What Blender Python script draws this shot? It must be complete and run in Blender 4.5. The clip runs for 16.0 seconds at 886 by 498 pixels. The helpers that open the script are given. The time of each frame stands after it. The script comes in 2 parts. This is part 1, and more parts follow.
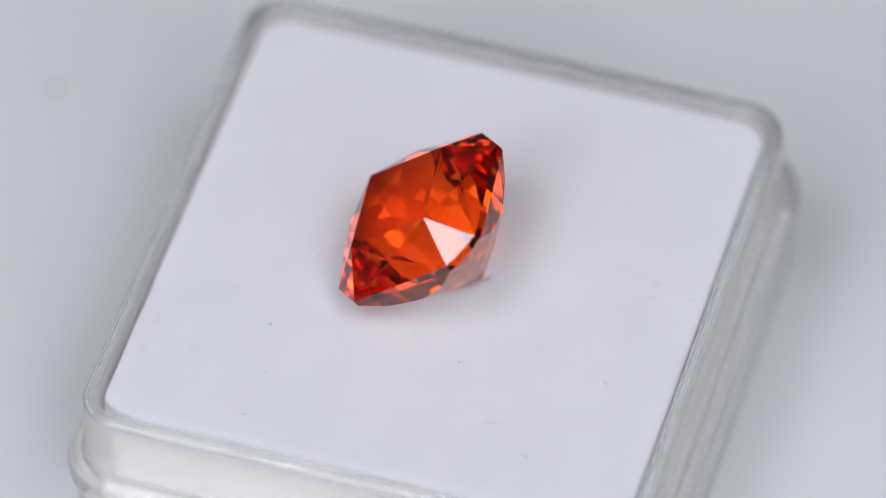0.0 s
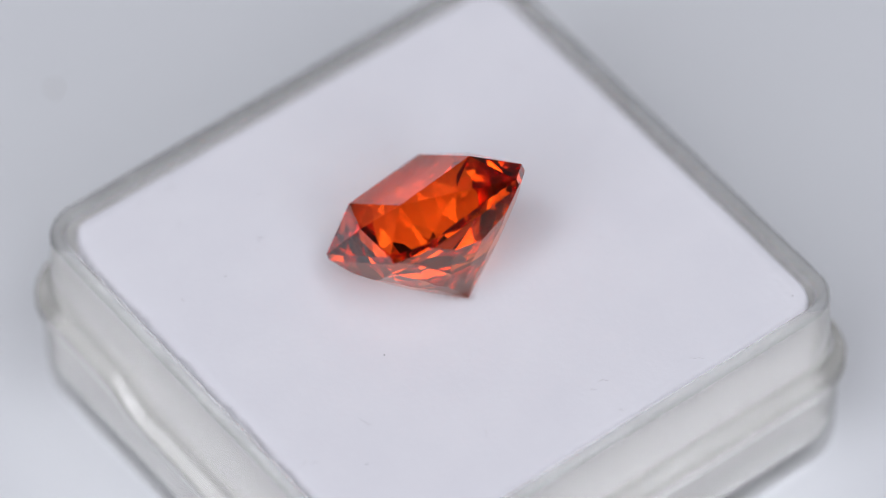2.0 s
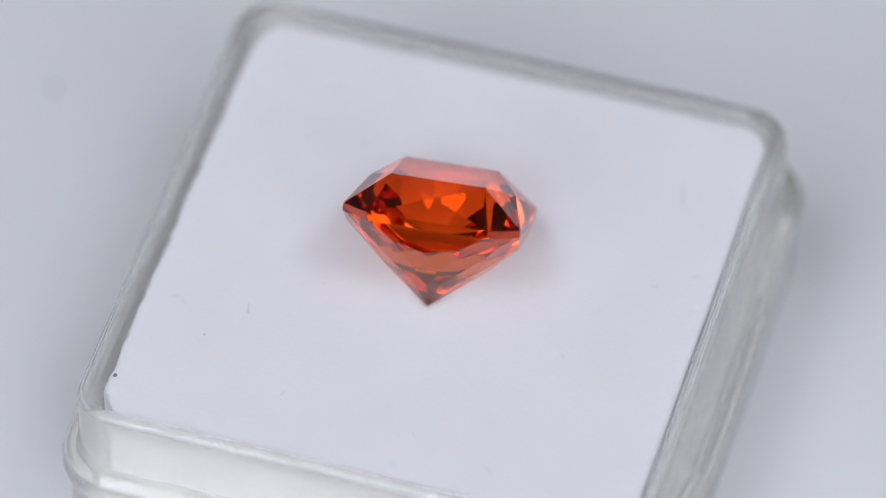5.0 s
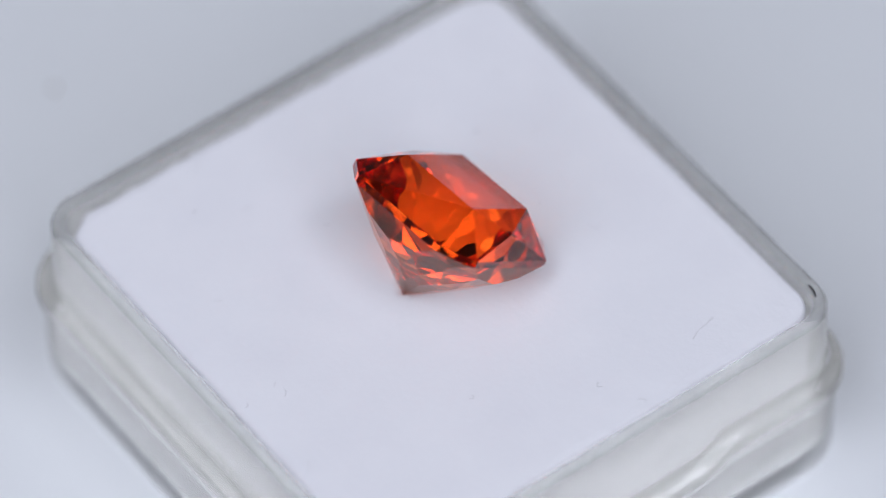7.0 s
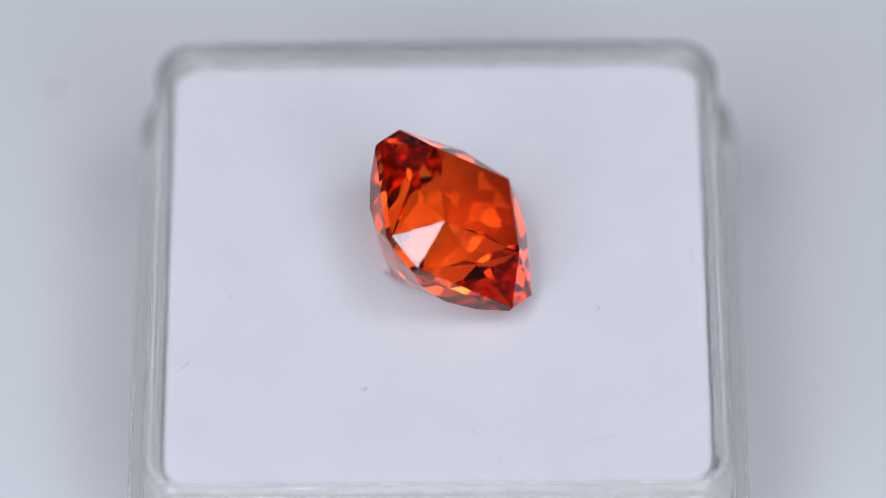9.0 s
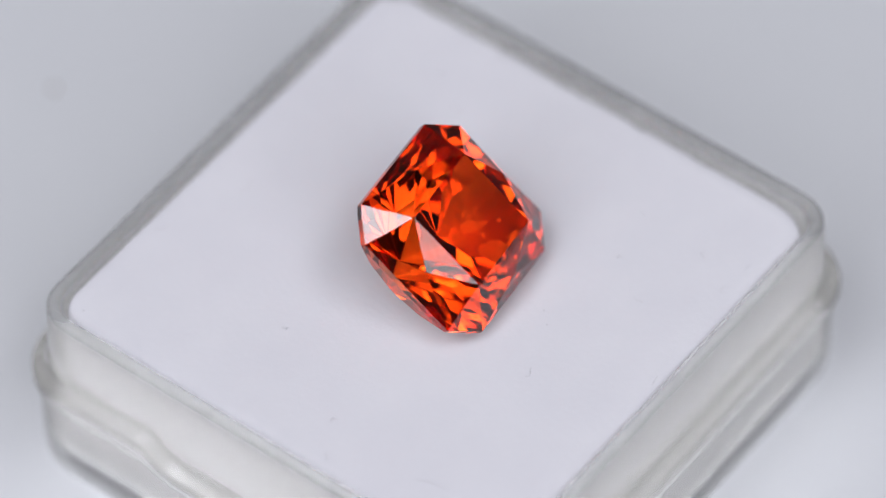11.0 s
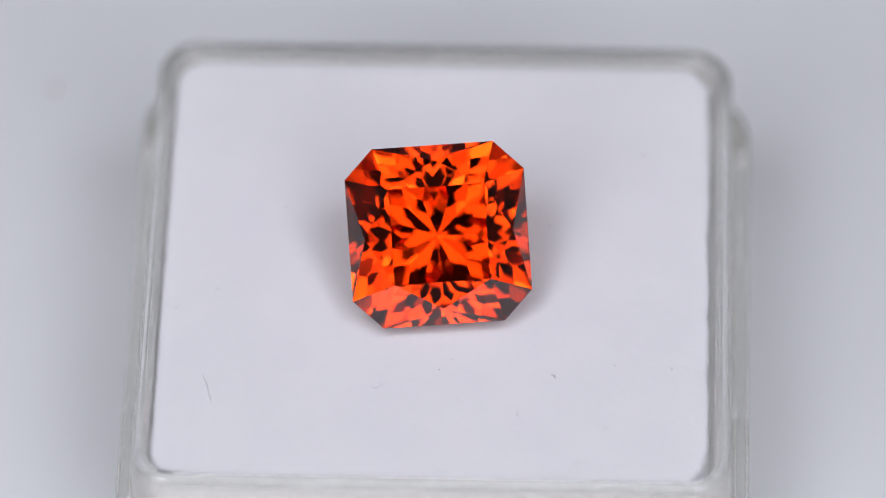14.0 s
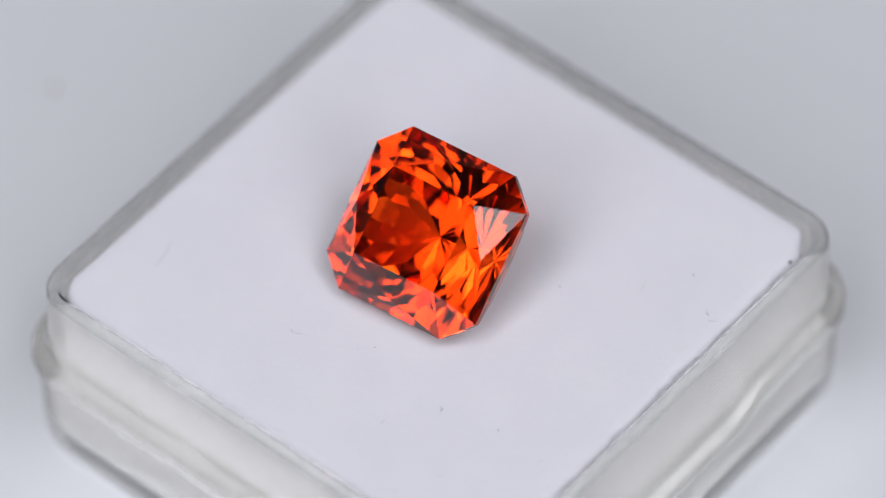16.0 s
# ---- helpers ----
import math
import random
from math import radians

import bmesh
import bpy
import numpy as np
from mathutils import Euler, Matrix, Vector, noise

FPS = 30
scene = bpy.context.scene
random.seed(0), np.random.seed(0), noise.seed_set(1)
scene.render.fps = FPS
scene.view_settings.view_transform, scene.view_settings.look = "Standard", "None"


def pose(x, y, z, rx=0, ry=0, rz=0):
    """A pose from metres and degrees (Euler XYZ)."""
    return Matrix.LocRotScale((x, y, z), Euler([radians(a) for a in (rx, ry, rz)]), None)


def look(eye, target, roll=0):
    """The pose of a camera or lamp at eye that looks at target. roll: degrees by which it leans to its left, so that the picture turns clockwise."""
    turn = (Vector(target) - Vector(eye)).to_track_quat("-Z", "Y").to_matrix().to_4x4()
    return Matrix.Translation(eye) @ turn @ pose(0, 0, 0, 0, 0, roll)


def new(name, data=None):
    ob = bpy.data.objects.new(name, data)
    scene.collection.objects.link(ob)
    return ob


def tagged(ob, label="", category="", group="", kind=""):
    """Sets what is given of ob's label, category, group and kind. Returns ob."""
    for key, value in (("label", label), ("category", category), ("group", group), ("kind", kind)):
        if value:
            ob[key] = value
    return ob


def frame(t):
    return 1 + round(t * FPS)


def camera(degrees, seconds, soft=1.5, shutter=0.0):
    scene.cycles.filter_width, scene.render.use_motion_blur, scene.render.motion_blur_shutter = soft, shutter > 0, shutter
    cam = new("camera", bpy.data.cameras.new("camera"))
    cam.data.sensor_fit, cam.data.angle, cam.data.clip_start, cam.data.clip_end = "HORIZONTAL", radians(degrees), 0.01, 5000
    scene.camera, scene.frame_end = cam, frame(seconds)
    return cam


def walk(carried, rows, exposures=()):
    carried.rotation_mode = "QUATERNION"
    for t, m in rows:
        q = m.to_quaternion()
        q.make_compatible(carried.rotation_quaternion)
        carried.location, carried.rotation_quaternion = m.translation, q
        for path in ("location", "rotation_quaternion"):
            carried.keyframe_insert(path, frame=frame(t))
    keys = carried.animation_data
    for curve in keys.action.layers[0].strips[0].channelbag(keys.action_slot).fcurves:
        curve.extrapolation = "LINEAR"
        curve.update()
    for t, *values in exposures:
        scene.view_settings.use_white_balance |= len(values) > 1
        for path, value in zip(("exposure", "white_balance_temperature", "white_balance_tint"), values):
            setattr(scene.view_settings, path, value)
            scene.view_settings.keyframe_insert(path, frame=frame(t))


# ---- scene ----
# ---- camera and the turn of the box ----
U = 0.0145                     # half the box's width at the rim
TOP = 0.76 * U                 # height of the pad's upper face over the table

cam = camera(7.864, 16.0, soft=0.4)
EYE = (0.0, -0.20262, 0.24638 + TOP)
AIM = (0.00027, 0.00067, 0.00055 + TOP)
walk(cam, [(0.0, look(EYE, AIM, -0.78)), (16.0, look(EYE, AIM, -0.78))],
     [(0.0, 0.0, 6450, 10), (4.2, 0.0, 6450, 10), (6.5, 0.0, 6160, 9.8), (8.5, 0.0, 6170, 9.5), (11.0, 0.0, 6480, 10.5), (16.0, 0.0, 6500, 10.5)])
cam.data.dof.use_dof = True
cam.data.dof.focus_distance = 0.3150
cam.data.dof.aperture_fstop = 16.5

# seconds and degrees by which box, pad and stone have turned (clockwise from above)
TURN = [(0.0, -72.3), (1.5, -45.7), (3.5, -9.7), (4.2, 3.1), (7.0, 54.0), (8.5, 81.2), (11.0, 127.9),
        (12.5, 155.0), (14.0, 182.4), (14.5, 191.8), (16.0, 220.2)]


def spin(t):
    a = np.interp(t, [k for k, _ in TURN], [v for _, v in TURN])
    return pose(0, 0, 0, 0, 0, 180.0 - a)


TIMES = [k for k, _ in TURN]

scene.cycles.max_bounces, scene.cycles.glossy_bounces, scene.cycles.transmission_bounces = 24, 16, 16

# ---- light: softboxes, lamps and added fill panels either side of the camera, dim room ----
world = bpy.data.worlds.new("world")
scene.world = world
world.use_nodes = True
world.node_tree.nodes["Background"].inputs["Color"].default_value = (0.80, 0.88, 1.0, 1)
world.node_tree.nodes["Background"].inputs["Strength"].default_value = 0.12


def lamp(name, azimuth, elevation, distance, width, height, watts, colour):
    data = bpy.data.lights.new(name, "AREA")
    data.shape, data.size, data.size_y, data.energy, data.color = "RECTANGLE", width, height, watts, colour
    a, e = radians(azimuth), radians(elevation)
    here = (distance * math.cos(e) * math.sin(a), -distance * math.cos(e) * math.cos(a), distance * math.sin(e) + TOP)
    ob = new(name, data)
    ob.matrix_world = look(here, (0, 0, TOP))
    return ob


WHITE = (0.945, 0.945, 1.0)
lamp("softbox", -38.3, 39.5, 0.85, 0.385, 0.60, 2.43, WHITE)
lamp("softbox", 28.4, 39.5, 0.85, 0.362, 0.60, 2.14, WHITE)
# upper lamps: a bright head on either side; wide fill added over each to soften shadows
lamp("lamp", -54, 65, 0.83, 0.198, 0.226, 0.87, WHITE)
lamp("lamp", 59, 63, 0.83, 0.198, 0.226, 0.85, WHITE)
lamp("fill_panel", -42, 72, 0.88, 0.42, 0.42, 0.87, WHITE)
lamp("fill_panel", 44, 72, 0.88, 0.42, 0.42, 0.85, WHITE)


# ---- materials ----
def material(name):
    m = bpy.data.materials.new(name)
    m.use_nodes = True
    return m, m.node_tree.nodes, m.node_tree.links, m.node_tree.nodes["Principled BSDF"]


def noise_node(nodes, links, scale, detail=4.0, rough=0.6):
    co = nodes.new("ShaderNodeTexCoord")
    n = nodes.new("ShaderNodeTexNoise")
    n.inputs["Scale"].default_value, n.inputs["Detail"].default_value = scale, detail
    n.inputs["Roughness"].default_value = rough
    links.new(co.outputs["Object"], n.inputs["Vector"])
    return n


def ramp_node(nodes, links, source, stops):
    r = nodes.new("ShaderNodeValToRGB")
    while len(r.color_ramp.elements) < len(stops):
        r.color_ramp.elements.new(0.5)
    for el, (p, c) in zip(r.color_ramp.elements, stops):
        el.position, el.color = p, (*c, 1)
    links.new(source, r.inputs["Fac"])
    return r


def bump_node(nodes, links, source, strength, distance):
    b = nodes.new("ShaderNodeBump")
    b.inputs["Strength"].default_value, b.inputs["Distance"].default_value = strength, distance
    links.new(source, b.inputs["Height"])
    return b


def make_plain(name, low, high, scale, roughness, bump=0.0, distance=0.0001):
    m, nodes, links, bsdf = material(name)
    n = noise_node(nodes, links, scale)
    r = ramp_node(nodes, links, n.outputs["Fac"], [(0.3, low), (0.7, high)])
    links.new(r.outputs["Color"], bsdf.inputs["Base Color"])
    bsdf.inputs["Roughness"].default_value = roughness
    if bump:
        fine = noise_node(nodes, links, scale * 12, 3.0)
        b = bump_node(nodes, links, fine.outputs["Fac"], bump, distance)
        links.new(b.outputs["Normal"], bsdf.inputs["Normal"])
    return m


table_mat = make_plain("white_table_laminate", (0.725, 0.745, 0.78), (0.765, 0.785, 0.815), 22, 0.55, 0.1, 0.0002)
wall_mat = make_plain("grey_wall_paint", (0.12, 0.122, 0.13), (0.15, 0.152, 0.16), 3, 0.8)
dark_wall_mat = make_plain("dark_grey_paint", (0.05, 0.05, 0.055), (0.07, 0.07, 0.075), 3, 0.8)
foam_mat = make_plain("white_foam", (0.80, 0.80, 0.855), (0.83, 0.83, 0.88), 260, 0.95, 0.32, 0.00006)
lint_mat = make_plain("grey_lint", (0.62, 0.62, 0.655), (0.74, 0.74, 0.765), 3000, 0.9)
dark_mat = make_plain("dark_grit", (0.16, 0.16, 0.18), (0.28, 0.27, 0.29), 3000, 0.9)
black_mat = make_plain("black_scratch", (0.02, 0.02, 0.025), (0.05, 0.05, 0.055), 3000, 0.7)
tan_mat = make_plain("tan_camera_dust", (0.14, 0.105, 0.065), (0.23, 0.175, 0.115), 900, 0.9)


def make_plastic(name, low, high, colour, clear):
    m, nodes, links, bsdf = material(name)
    bsdf.inputs["Base Color"].default_value = (*colour, 1)
    bsdf.inputs["Transmission Weight"].default_value = clear
    bsdf.inputs["IOR"].default_value = 1.5
    n = noise_node(nodes, links, 900, 5.0)
    r = ramp_node(nodes, links, n.outputs["Fac"], [(0.35, (low,) * 3), (0.75, (high,) * 3)])
    links.new(r.outputs["Color"], bsdf.inputs["Roughness"])
    w = noise_node(nodes, links, 160, 2.0)
    b = bump_node(nodes, links, w.outputs["Fac"], 0.10, 0.0002)
    links.new(b.outputs["Normal"], bsdf.inputs["Normal"])
    return m


def make_garnet(name, body, sheen, polish):
    """Orange stone; body: the tint of light that passes its skin; sheen: the tint that the body colour gives to light thrown back inside; polish: the white gloss of its skin."""
    m, nodes, links, bsdf = material(name)
    nodes.remove(bsdf)
    out = nodes["Material Output"]
    refr = nodes.new("ShaderNodeBsdfRefraction")
    refr.inputs["Color"].default_value = (*body, 1)
    refr.inputs["IOR"].default_value, refr.inputs["Roughness"].default_value = 1.80, 0.0
    gloss = nodes.new("ShaderNodeBsdfGlossy")
    gloss.inputs["Color"].default_value, gloss.inputs["Roughness"].default_value = (*sheen, 1), 0.0
    fres = nodes.new("ShaderNodeFresnel")
    fres.inputs["IOR"].default_value = 1.80
    mix = nodes.new("ShaderNodeMixShader")
    links.new(fres.outputs["Fac"], mix.inputs["Fac"])
    links.new(refr.outputs["BSDF"], mix.inputs[1])
    links.new(gloss.outputs["BSDF"], mix.inputs[2])
    skin = nodes.new("ShaderNodeBsdfGlossy")
    skin.inputs["Color"].default_value, skin.inputs["Roughness"].default_value = (1, 1, 1, 1), 0.0
    slant = nodes.new("ShaderNodeLayerWeight")
    slant.inputs["Blend"].default_value = 0.5
    power = nodes.new("ShaderNodeMath")
    power.operation = "POWER"
    power.inputs[1].default_value = 4.2
    links.new(slant.outputs["Facing"], power.inputs[0])
    scale = nodes.new("ShaderNodeMath")
    scale.operation = "MULTIPLY_ADD"
    scale.inputs[1].default_value, scale.inputs[2].default_value = polish, 0.04 * polish
    links.new(power.outputs["Value"], scale.inputs[0])
    coat = nodes.new("ShaderNodeMixShader")
    links.new(scale.outputs["Value"], coat.inputs["Fac"])
    links.new(mix.outputs["Shader"], coat.inputs[1])
    links.new(skin.outputs["BSDF"], coat.inputs[2])
    links.new(coat.outputs["Shader"], out.inputs["Surface"])
    return m


plastic_mat = make_plastic("clear_polystyrene", 0.17, 0.26, (0.955, 0.945, 0.905), 0.75)
polished_mat = make_plastic("polished_polystyrene", 0.07, 0.14, (0.955, 0.968, 0.985), 0.76)
# one stone: each part's tint stands in for light absorbed along its path
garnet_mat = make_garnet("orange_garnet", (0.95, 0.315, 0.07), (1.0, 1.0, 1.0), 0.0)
short_path_garnet_mat = make_garnet("short_path_garnet", (0.95, 0.43, 0.12), (1.0, 1.0, 1.0), 0.0)
long_path_garnet_mat = make_garnet("long_path_garnet", (0.93, 0.325, 0.07), (0.94, 0.47, 0.33), 0.75)


# ---- mesh helpers ----
def mesh_of(name, bm, mat, smooth=False, fixed=False):
    if not fixed:
        bmesh.ops.recalc_face_normals(bm, faces=bm.faces)
    me = bpy.data.meshes.new(name)
    bm.to_mesh(me)
    bm.free()
    me.materials.append(mat)
    if smooth:
        for p in me.polygons:
            p.use_smooth = True
    return me


def part(name, bm, mat, parent, label="", smooth=False, fixed=False):
    ob = new(name, mesh_of(name, bm, mat, smooth, fixed))
    ob.parent = parent
    return tagged(ob, label)


def turn(ob, local=None):
    """Notes a thing that rides on the turning box, to be keyed at the end."""
    m = local or Matrix.Identity(4)
    rides.append((ob, m))


rides = []


def slab(lo, hi):
    bm = bmesh.new()
    bmesh.ops.create_cube(bm, size=1.0)
    for v in bm.verts:
        v.co = Vector([lo[i] if v.co[i] < 0 else hi[i] for i in range(3)])
    return bm


# ---- setting: table and room ----
ground = new("ground", mesh_of("ground", slab((-0.9, -0.9, -0.03), (0.9, 0.9, -0.004)), dark_wall_mat))
tagged(ground, "matte dark grey table top under the white board", "table top", kind="structure")
board = slab((-0.15, -0.20, -0.004), (0.15, 0.066, 0.0))
bmesh.ops.bevel(board, geom=board.edges[:], offset=0.0008, segments=2, affect="EDGES")
photo_board = new("photo_board", mesh_of("photo_board", board, table_mat))
tagged(photo_board, "matte bluish white board lying on a dark table", "board", kind="structure")
# walls out of view, added; the dark south one stands for the unlit camera side
for name, lo, hi in (("wall_north", (-1.0, 0.9, -0.03), (1.0, 1.0, 1.0)), ("wall_south", (-1.0, -1.0, -0.03), (1.0, -0.9, 1.0)),
                     ("wall_east", (0.9, -0.9, -0.03), (1.0, 0.9, 1.0)), ("wall_west", (-1.0, -0.9, -0.03), (-0.9, 0.9, 1.0)),
                     ("ceiling", (-1.0, -1.0, 1.0), (1.0, 1.0, 1.1))):
    dark = name == "wall_south"
    tagged(new(name, mesh_of(name, slab(lo, hi), dark_wall_mat if dark else wall_mat)), "unseen dark grey wall standing in for the dark camera side" if dark else "unseen plain mid grey wall added to close the room", name.split("_")[0], kind="structure")


# ---- the clear box ----
HX, HY = 1.0, 0.980            # half sizes at the rim, in U
CX, CY = 0.0006, 0.0036


def ring(out, radius, steps=14, straight=26):
    """Points round a rounded square grown by out (in U), with the side (0 to 3) and the place along it."""
    pts = []
    hx, hy = HX + out, HY + out
    r = max(radius + out, 0.02)
    corners = [(hx - r, hy - r, 0), (-hx + r, hy - r, 90), (-hx + r, -hy + r, 180), (hx - r, -hy + r, 270)]
    for i, (x, y, a) in enumerate(corners):
        for k in range(steps + 1):
            t = radians(a + 90.0 * k / steps)
            pts.append((x + r * math.cos(t), y + r * math.sin(t)))
        nx, ny, na = corners[(i + 1) % 4]
        t = radians(na)
        p, q = pts[-1], (nx + r * math.cos(t), ny + r * math.sin(t))
        for k in range(1, straight):
            f = k / straight
            pts.append((p[0] + (q[0] - p[0]) * f, p[1] + (q[1] - p[1]) * f))
    return pts


def notch(x, y):
    """How far the finger recess in two opposite sides lowers the ledge at a point of the outline."""
    if abs(x) < 0.85:
        return 0.0
    f = min(max((0.42 - abs(y)) / 0.055, 0.0), 1.0)
    return f * f * (3 - 2 * f)


RADIUS = 0.145
# outer face from the rim down: growth, height over the pad's face, share of the recess
OUTER = [(-0.052, 0.020, 0), (-0.045, 0.031, 0), (-0.034, 0.036, 0), (-0.018, 0.036, 0), (-0.006, 0.031, 0), (0.0, 0.018, 0), (0.002, -0.05, 0), (0.005, -0.12, 0),
         (0.009, -0.215, 0.8), (0.014, -0.238, 0.8), (0.026, -0.250, 0.8), (0.050, -0.257, 0.8), (0.062, -0.268, 0.8), (0.069, -0.290, 0.7),
         (0.068, -0.325, 0.6), (0.060, -0.350, 0.5), (0.048, -0.366, 0.45), (0.044, -0.385, 0.4), (0.042, -0.65, 0), (0.040, -0.685, 0), (0.036, -0.715, 0), (0.022, -0.746, 0),
         (0.0, -0.757, 0), (-0.03, -0.760, 0)]
INNER = [(-0.055, 0.010, 0), (-0.058, -0.10, 0), (-0.060, -0.40, 0), (-0.062, -0.63, 0), (-0.075, -0.662, 0), (-0.10, -0.670, 0)]


display_box = tagged(new("display_box"), "clear polystyrene gem box with rounded corners on a white board", "gem box")
PROFILE = list(reversed(INNER)) + OUTER


def box_shell(first, last, floor=False):
    """The stretch of the box's skin between two rows of the profile."""
    bm = bmesh.new()
    rows = []
    for out, z, share in PROFILE[first:last + 1]:
        rows.append([bm.verts.new(((x + CX) * U, (y + CY) * U, (z - 0.09 * share * notch(x, y)) * U + TOP)) for x, y in ring(out, RADIUS)])
    for a, b in zip(rows, rows[1:]):
        n = len(a)
        for i in range(n):
            bm.faces.new((a[i], b[i], b[(i + 1) % n], a[(i + 1) % n]))
    if floor:
        bm.faces.new(rows[0])
    if last == len(PROFILE) - 1:
        bm.faces.new(list(reversed(rows[-1])))
    return bm


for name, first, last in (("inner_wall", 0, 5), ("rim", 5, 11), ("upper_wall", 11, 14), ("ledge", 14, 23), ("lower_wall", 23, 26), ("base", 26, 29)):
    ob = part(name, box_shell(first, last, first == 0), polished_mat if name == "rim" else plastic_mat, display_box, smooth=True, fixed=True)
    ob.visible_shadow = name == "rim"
turn(display_box)


# ---- the stone: square with cut corners, table and star facets above, crescents and mains below ----
W, CUT = 0.3035, 0.676         # half width of the girdle and half length of its long sides, in U and as a share
GIRDLE = 0.027


ground_facets = []


def stone():
    ground_facets.clear()
    bm = bmesh.new()
    c = W * CUT
    octagon = [(-c, W), (c, W), (W, c), (W, -c), (c, -W), (-c, -W), (-W, -c), (-W, c)]
    t, x = W * 0.531, W * 0.824
    pts = [(a, b, 0.0) for a, b in octagon] + [(a, b, -0.40) for a, b in octagon]
    pts += [(sx * t, sy * t, 0.1167) for sx in (-1, 1) for sy in (-1, 1)]
    pts += [(x, 0, 0.072), (-x, 0, 0.072), (0, x, 0.072), (0, -x, 0.072)]
    vs = [bm.verts.new(p) for p in pts]
    bmesh.ops.convex_hull(bm, input=vs)
    bmesh.ops.dissolve_limit(bm, angle_limit=radians(0.05), verts=bm.verts[:], edges=bm.edges[:])

    def cut(azimuth, angle, height, radius):
        """Grinds a facet: angle down from the girdle's plane, through the point at that radius and height."""
        a, e = radians(azimuth), radians(angle)
        n = Vector((math.cos(a) * math.sin(e), math.sin(a) * math.sin(e), -math.cos(e)))
        p = Vector((math.cos(a) * radius, math.sin(a) * radius, height))
        ground_facets.append((n, p * U))
        geom = bm.verts[:] + bm.edges[:] + bm.faces[:]
        done = bmesh.ops.bisect_plane(bm, geom=geom, dist=1e-6, plane_co=p, plane_no=n, clear_outer=True)
        edges = [g for g in done["geom_cut"] if isinstance(g, bmesh.types.BMEdge)]
        if len(edges) > 2:
            bmesh.ops.contextual_create(bm, geom=edges)

    corner = W * (1 + CUT) / math.sqrt(2)
    uneven = random.Random(11)
    for k in range(4):
        cut(90 * k, 77 + uneven.uniform(-1, 1), -GIRDLE, W)
        cut(90 * k + 45, 52, -GIRDLE, corner)
    # four rings of mains, steeper outwards
    for k in range(16):
        cut(22.5 * k, 48.0 + uneven.uniform(-0.7, 0.7), -0.1232, 0.2755)
    for k in range(16):
        cut(22.5 * k + 11.25, 45.6 + uneven.uniform(-0.7, 0.7), -0.180, 0.21)
    for k in range(16):
        cut(22.5 * k, 42.2 + uneven.uniform(-0.6, 0.6), -0.2495, 0.13)
    for k in range(16):
        cut(22.5 * k + 11.25, 39.2 + uneven.uniform(-0.4, 0.4), -0.3535, 0.0)
    # one clean closed skin from the corners that are left
    bmesh.ops.remove_doubles(bm, verts=bm.verts[:], dist=0.0005)
    corners = [v.co * U * 100 for v in bm.verts]
    bm.free()
    bm = bmesh.new()
    bmesh.ops.convex_hull(bm, input=[bm.verts.new(c) for c in corners])
    loose = [v for v in bm.verts if not v.link_faces]
    bmesh.ops.delete(bm, geom=loose, context="VERTS")
    bmesh.ops.dissolve_limit(bm, angle_limit=radians(0.3), verts=bm.verts[:], edges=bm.edges[:])
    bmesh.ops.scale(bm, vec=(0.01, 0.01, 0.01), verts=bm.verts[:])
    return bm


STONE_AT = Matrix.Translation((0.0063 * U, -0.0652 * U, 0.2486 * U + TOP)) @ pose(0, 0, 0, 0, 0, 4.61) @ pose(0, 0, 0, 38.93) @ pose(0, 0, 0, 0, 0, 1.43)
gem = tagged(new("gemstone"), "faceted orange garnet lying tilted on white foam", "gemstone")


def zone(f):
    n = f.normal
    if n.z > 0.9995:
        return "table_facet"
    return "crown" if n.z > 0.02 else "girdle" if n.z > -0.02 else "pavilion"


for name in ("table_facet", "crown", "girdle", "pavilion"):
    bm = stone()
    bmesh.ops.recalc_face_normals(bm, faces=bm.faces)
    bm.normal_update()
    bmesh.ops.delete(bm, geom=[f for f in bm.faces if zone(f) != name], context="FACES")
    ob = part(name, bm, {"pavilion": long_path_garnet_mat, "table_facet": garnet_mat}.get(name, short_path_garnet_mat), gem, fixed=True)
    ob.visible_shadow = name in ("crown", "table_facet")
turn(gem, STONE_AT)


# ---- the foam pad ----
def stone_underside(x, y):
    """Height of the stone's lower skin over a place on the pad."""
    m = STONE_AT.to_3x3()
    high = -1.0
    for n, p in ground_facets:
        wn, wp = m @ n, STONE_AT @ p
        if wn.z < -0.3:
            high = max(high, wp.z - (wn.x * (x - wp.x) + wn.y * (y - wp.y)) / wn.z)
    return high


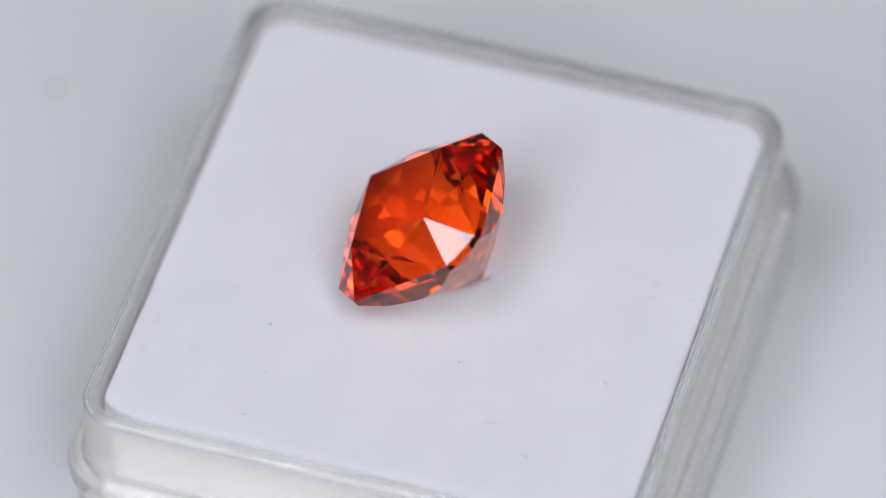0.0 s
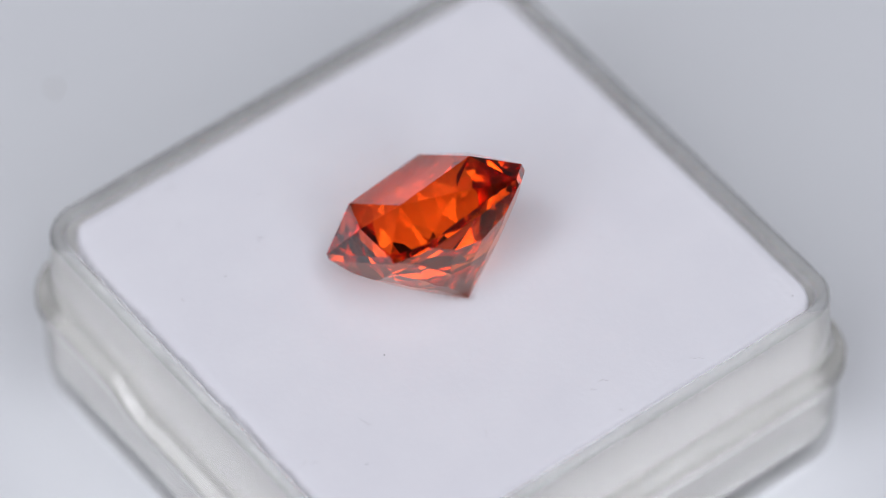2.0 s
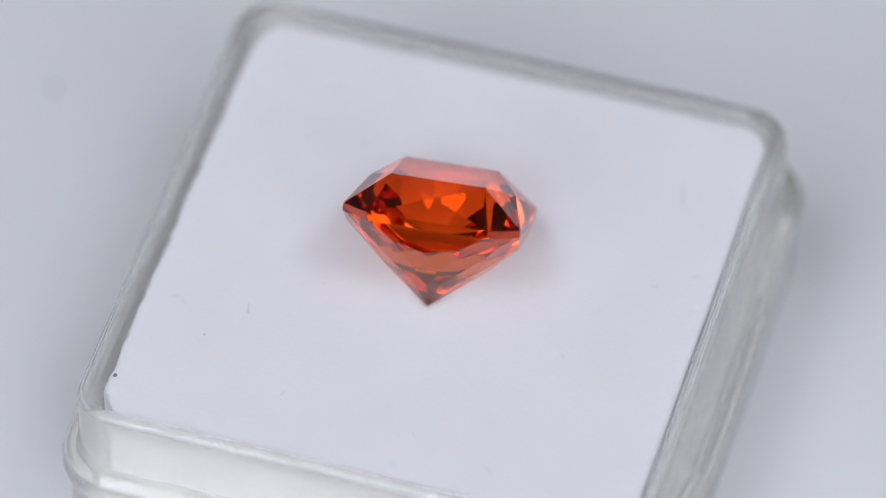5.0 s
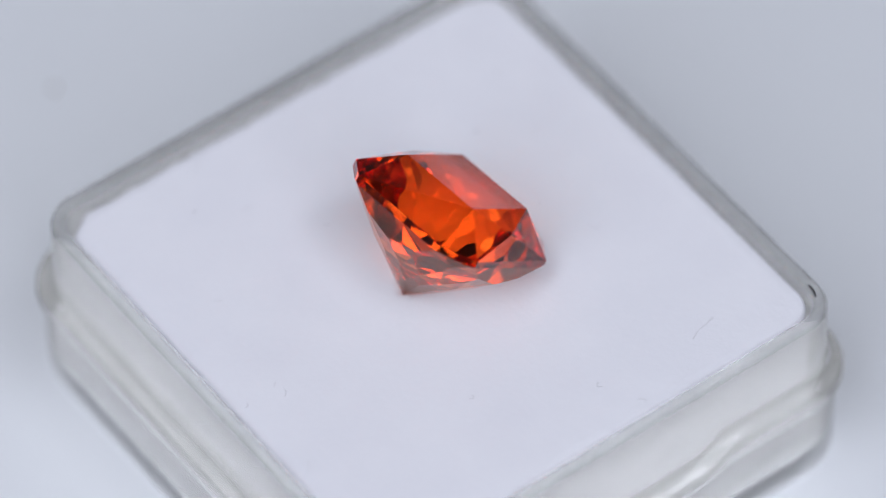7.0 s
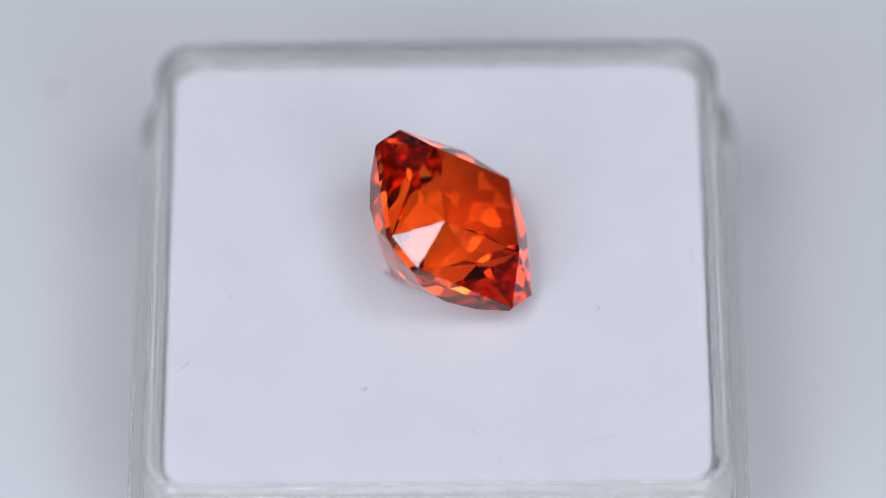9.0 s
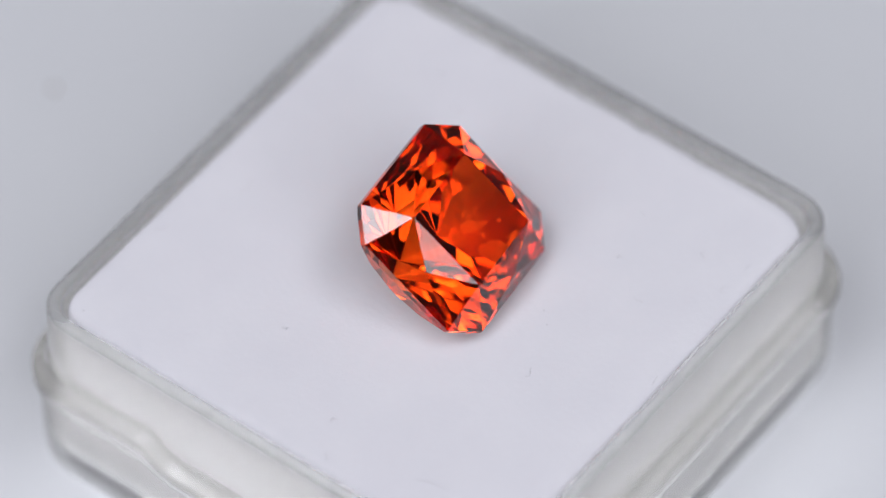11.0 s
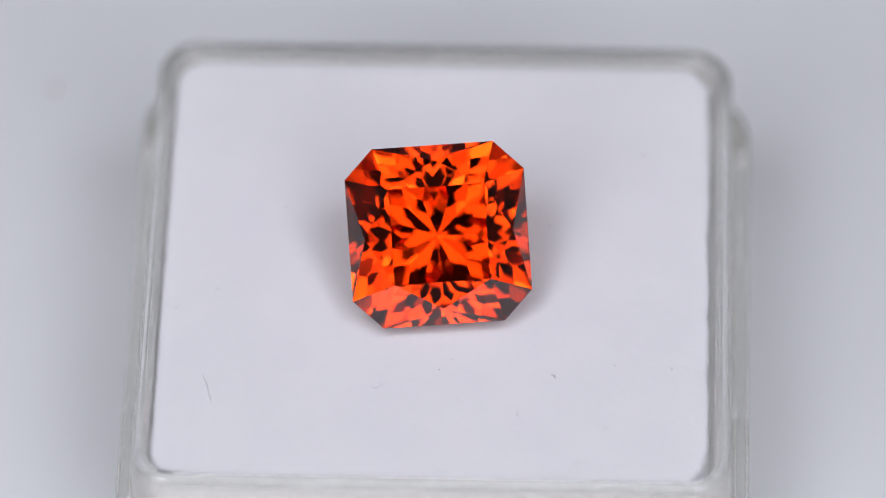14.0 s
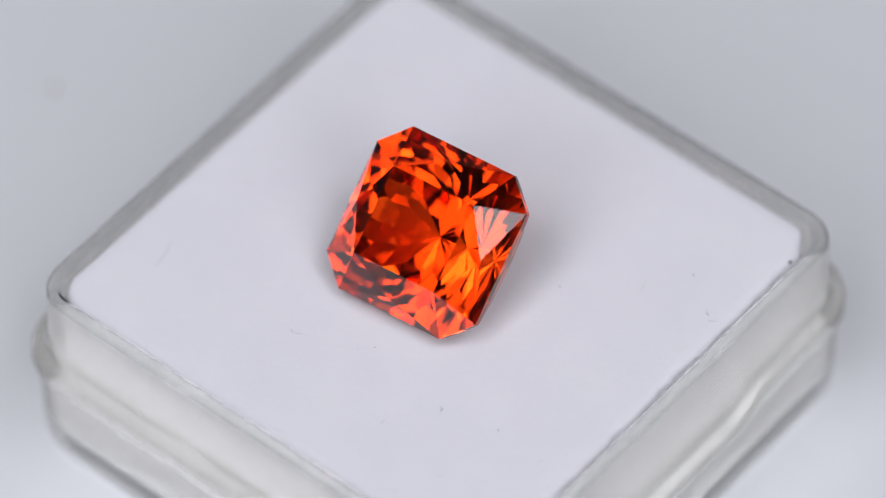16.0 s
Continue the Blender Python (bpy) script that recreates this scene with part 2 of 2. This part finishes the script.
def foam():
    bm = bmesh.new()
    rows = []
    rnd = random.Random(4)
    prof = [(-0.067, -0.665), (-0.065, -0.3), (-0.060, -0.12), (-0.060, -0.055), (-0.061, -0.016), (-0.065, -0.006), (-0.075, -0.001), (-0.110, 0.0), (-0.14, 0.0)]
    prof += [(-0.14 - 0.0208 * k, 0.0) for k in range(1, 40)]
    for j, (out, z) in enumerate(prof):
        pts = ring(out, RADIUS + 0.03, 16, 60)
        row = []
        for i, (x, y) in enumerate(pts):
            w = 0.012 * noise.noise((x * 5, y * 5, 2.0)) + 0.007 * noise.noise((x * 23, y * 23, 7.0)) + rnd.uniform(-0.0015, 0.0015)
            # snug on three sides, torn and loose along one
            loose = min(max((x - 0.86) / 0.04, 0.0), 1.0)
            k = 1.0 - 0.3 * abs(w) - loose * (0.012 + 1.1 * abs(w)) if 2 <= j < 8 else 0.997 - 0.012 * loose
            px, py, pz = (x * k + CX) * U, (y * k + CY) * U, (z + (0.12 * w if 3 <= j < 9 else 0.0)) * U + TOP
            if j > 9:
                # a soft dent where the stone sinks in
                pz = min(pz, stone_underside(px, py) - 0.009 * U)
            row.append(bm.verts.new((px, py, pz)))
        rows.append(row)
    for a, b in zip(rows, rows[1:]):
        n = len(a)
        for i in range(n):
            bm.faces.new((a[i], a[(i + 1) % n], b[(i + 1) % n], b[i]))
    bm.faces.new(rows[-1])
    bm.faces.new(rows[0])
    return bm


pad = tagged(new("foam_pad", mesh_of("foam_pad", foam(), foam_mat, True)), "soft white foam pad filling the clear box", "foam pad")
turn(pad)


def fluff():
    """Fine fibres that stand out from the pad's cut edge, most along its torn side."""
    rnd = random.Random(21)
    verts, faces = [], []
    for out in (-0.064, -0.067, -0.071, -0.076, -0.083):
        for x, y in ring(out, RADIUS + 0.03, 60, 190):
            loose = min(max((x - 0.80) / 0.06, 0.0), 1.0)
            if rnd.random() < 0.45:
                continue
            k = 0.997 - 0.020 * loose
            x, y = x * k + CX + rnd.uniform(-0.004, 0.004), y * k + CY + rnd.uniform(-0.004, 0.004)
            z = -0.012 if out > -0.070 else -0.003
            h, w, a = rnd.uniform(0.001, 0.007), 0.0009, math.atan2(y, x) + rnd.uniform(-1.4, 1.4)
            reach = rnd.uniform(0.002, 0.010 + 0.022 * loose)
            n = len(verts)
            for q in (0, 2.094, 4.189):
                verts.append(((x + w * math.cos(a + q)) * U, (y + w * math.sin(a + q)) * U, z * U + TOP))
            verts.append(((x + reach * math.cos(a)) * U, (y + reach * math.sin(a)) * U, (z + h) * U + TOP))
            faces += [(n, n + 1, n + 3), (n + 1, n + 2, n + 3), (n + 2, n, n + 3)]
    me = bpy.data.meshes.new("edge_fluff")
    me.from_pydata(verts, [], faces)
    me.materials.append(foam_mat)
    return me


edge_fluff = new("edge_fluff", fluff())
edge_fluff.parent = pad
tagged(edge_fluff, "fine white fibres along the foam's edge", kind="stuff")


# ---- lint and grit ----
def strand(points, radius):
    bm = bmesh.new()
    rows = []
    for i, p in enumerate(points):
        p = Vector(p)
        d = (Vector(points[min(i + 1, len(points) - 1)]) - Vector(points[max(i - 1, 0)])).normalized()
        s = d.cross(Vector((0, 0, 1))).normalized()
        up = s.cross(d)
        r = radius * (0.5 if i in (0, len(points) - 1) else 1.0)
        rows.append([bm.verts.new(p + (s * math.cos(a) + up * math.sin(a)) * r) for a in (0, 1.257, 2.513, 3.770, 5.027)])
    for a, b in zip(rows, rows[1:]):
        for i in range(5):
            bm.faces.new((a[i], a[(i + 1) % 5], b[(i + 1) % 5], b[i]))
    bm.faces.new(rows[0])
    bm.faces.new(rows[-1])
    return bm


def grain(radius, seed):
    bm = bmesh.new()
    bmesh.ops.create_icosphere(bm, subdivisions=2, radius=radius)
    for v in bm.verts:
        v.co *= 1.0 + 0.5 * noise.noise(v.co / radius * 1.3 + Vector((seed, 0, 0)))
        v.co.z *= 0.6
    return bm


# curled fibres: place on the pad (in U), length, bend and heading in degrees
CURLS = [(0.337, 0.7, 0.03, 60, 200), (-0.525, 0.259, 0.035, 240, 150), (0.64, -0.851, 0.03, 60, 150),
         (0.518, -0.851, 0.06, 190, 90), (0.29, -0.618, 0.035, 60, 240)]
# short bent fibres: two ends and the bend between them, on the pad (in U)
BENT = [(0.603, 0.347, 0.606, 0.39, 0.588, 0.396), (0.886, 0.41, 0.872, 0.39, 0.861, 0.395), (0.852, 0.413, 0.841, 0.41, 0.831, 0.424),
        (-0.074, 0.741, -0.084, 0.74, -0.091, 0.756), (-0.409, 0.846, -0.439, 0.852, -0.452, 0.878), (-0.207, -0.525, -0.205, -0.547, -0.166, -0.521),
        (0.018, -0.891, 0.029, -0.888, 0.063, -0.881), (-0.757, -0.129, -0.739, -0.104, -0.731, -0.131),
        (-0.78, -0.493, -0.754, -0.529, -0.747, -0.611), (0.393, -0.468, 0.412, -0.463, 0.407, -0.483), (0.57, -0.708, 0.577, -0.691, 0.59, -0.683),
        (0.798, -0.425, 0.807, -0.432, 0.8, -0.444), (-0.093, 0.864, -0.109, 0.872, -0.104, 0.884),
        (-0.872, -0.184, -0.876, -0.216, -0.896, -0.203),
        (-0.147, 0.754, -0.14, 0.731, -0.115, 0.729)]


def lint(points, at):
    ob = tagged(new("lint_fibre", mesh_of("lint_fibre", strand(points, 0.0008 * U), lint_mat)), "thin curled grey lint fibre on the foam", "lint", "lint on the foam")
    turn(ob, Matrix.Translation((at[0] * U, at[1] * U, TOP)))


for i, (x, y, length, bend, heading) in enumerate(CURLS):
    pts, a = [], radians(heading)
    p = Vector((0, 0, 0.0025))
    for k in range(11):
        pts.append(tuple(p * U))
        a += radians(bend) / 10 * (1.0 + 0.8 * math.sin(k * 1.3 + i))
        p = p + Vector((math.cos(a), math.sin(a), 0)) * length / 10
        p.z = 0.0025 + 0.003 * math.sin(k * 0.6 + i) ** 2
    lint(pts, (x, y))
for i, (x0, y0, mx, my, x1, y1) in enumerate(BENT):
    ends, pts = (Vector((x0 - mx, y0 - my, 0)), Vector((x1 - mx, y1 - my, 0))), []
    for k in range(13):
        f = k / 12
        p = ends[0] * (1 - f) ** 2 + ends[1] * f ** 2
        p += Vector((0.002 * math.sin(k * 1.1 + i), 0.002 * math.cos(k * 0.9 + 2 * i), 0.003 + 0.003 * math.sin(k * 0.5 + i) ** 2))
        pts.append(tuple(p * U))
    lint(pts, (mx, my))

GRIT = [(0.923, 0.771, 0.0070), (-0.875, 0.846, 0.0022), (0.609, -0.419, 0.0022), (0.379, 0.192, 0.0025), (0.061, -0.406, 0.0018),
        (0.406, -0.468, 0.0022), (0.019, -0.450, 0.0018), (0.70, 0.52, 0.0028)]
for i, (x, y, r) in enumerate(GRIT):
    ob = tagged(new("grit_speck", mesh_of("grit_speck", grain(r * U, i * 3.1), dark_mat)), "tiny dark grit speck on the foam", "speck", "grit on the foam")
    turn(ob, Matrix.Translation((x * U, y * U, TOP + r * 0.4 * U)))
scratch = [((k - 3) * -0.0093 * U, ((k - 3) * 0.002 + 0.0006 * (k - 3) ** 2) * U, 0.001 * U) for k in range(7)]
mark = tagged(new("scratch", mesh_of("scratch", strand(scratch, 0.0042 * U), black_mat)), "short dark scratch on the box's clear rim", "scratch")
turn(mark, Matrix.Translation((-0.877 * U, -0.935 * U, 0.036 * U + TOP)))
# stands in for a dust spot in the camera, built as a grain
spot = tagged(new("grit_speck", mesh_of("grit_speck", grain(0.011 * U, 5.5), tan_mat)), "tiny brown grain on the white board standing in for camera dust", "speck")
spot.matrix_world = Matrix.Translation((-1.39 * U, 1.49 * U, 0.006 * U))


def motions():
    for ob, local in rides:
        walk(ob, [(t, spin(t) @ local) for t in TIMES])


motions()
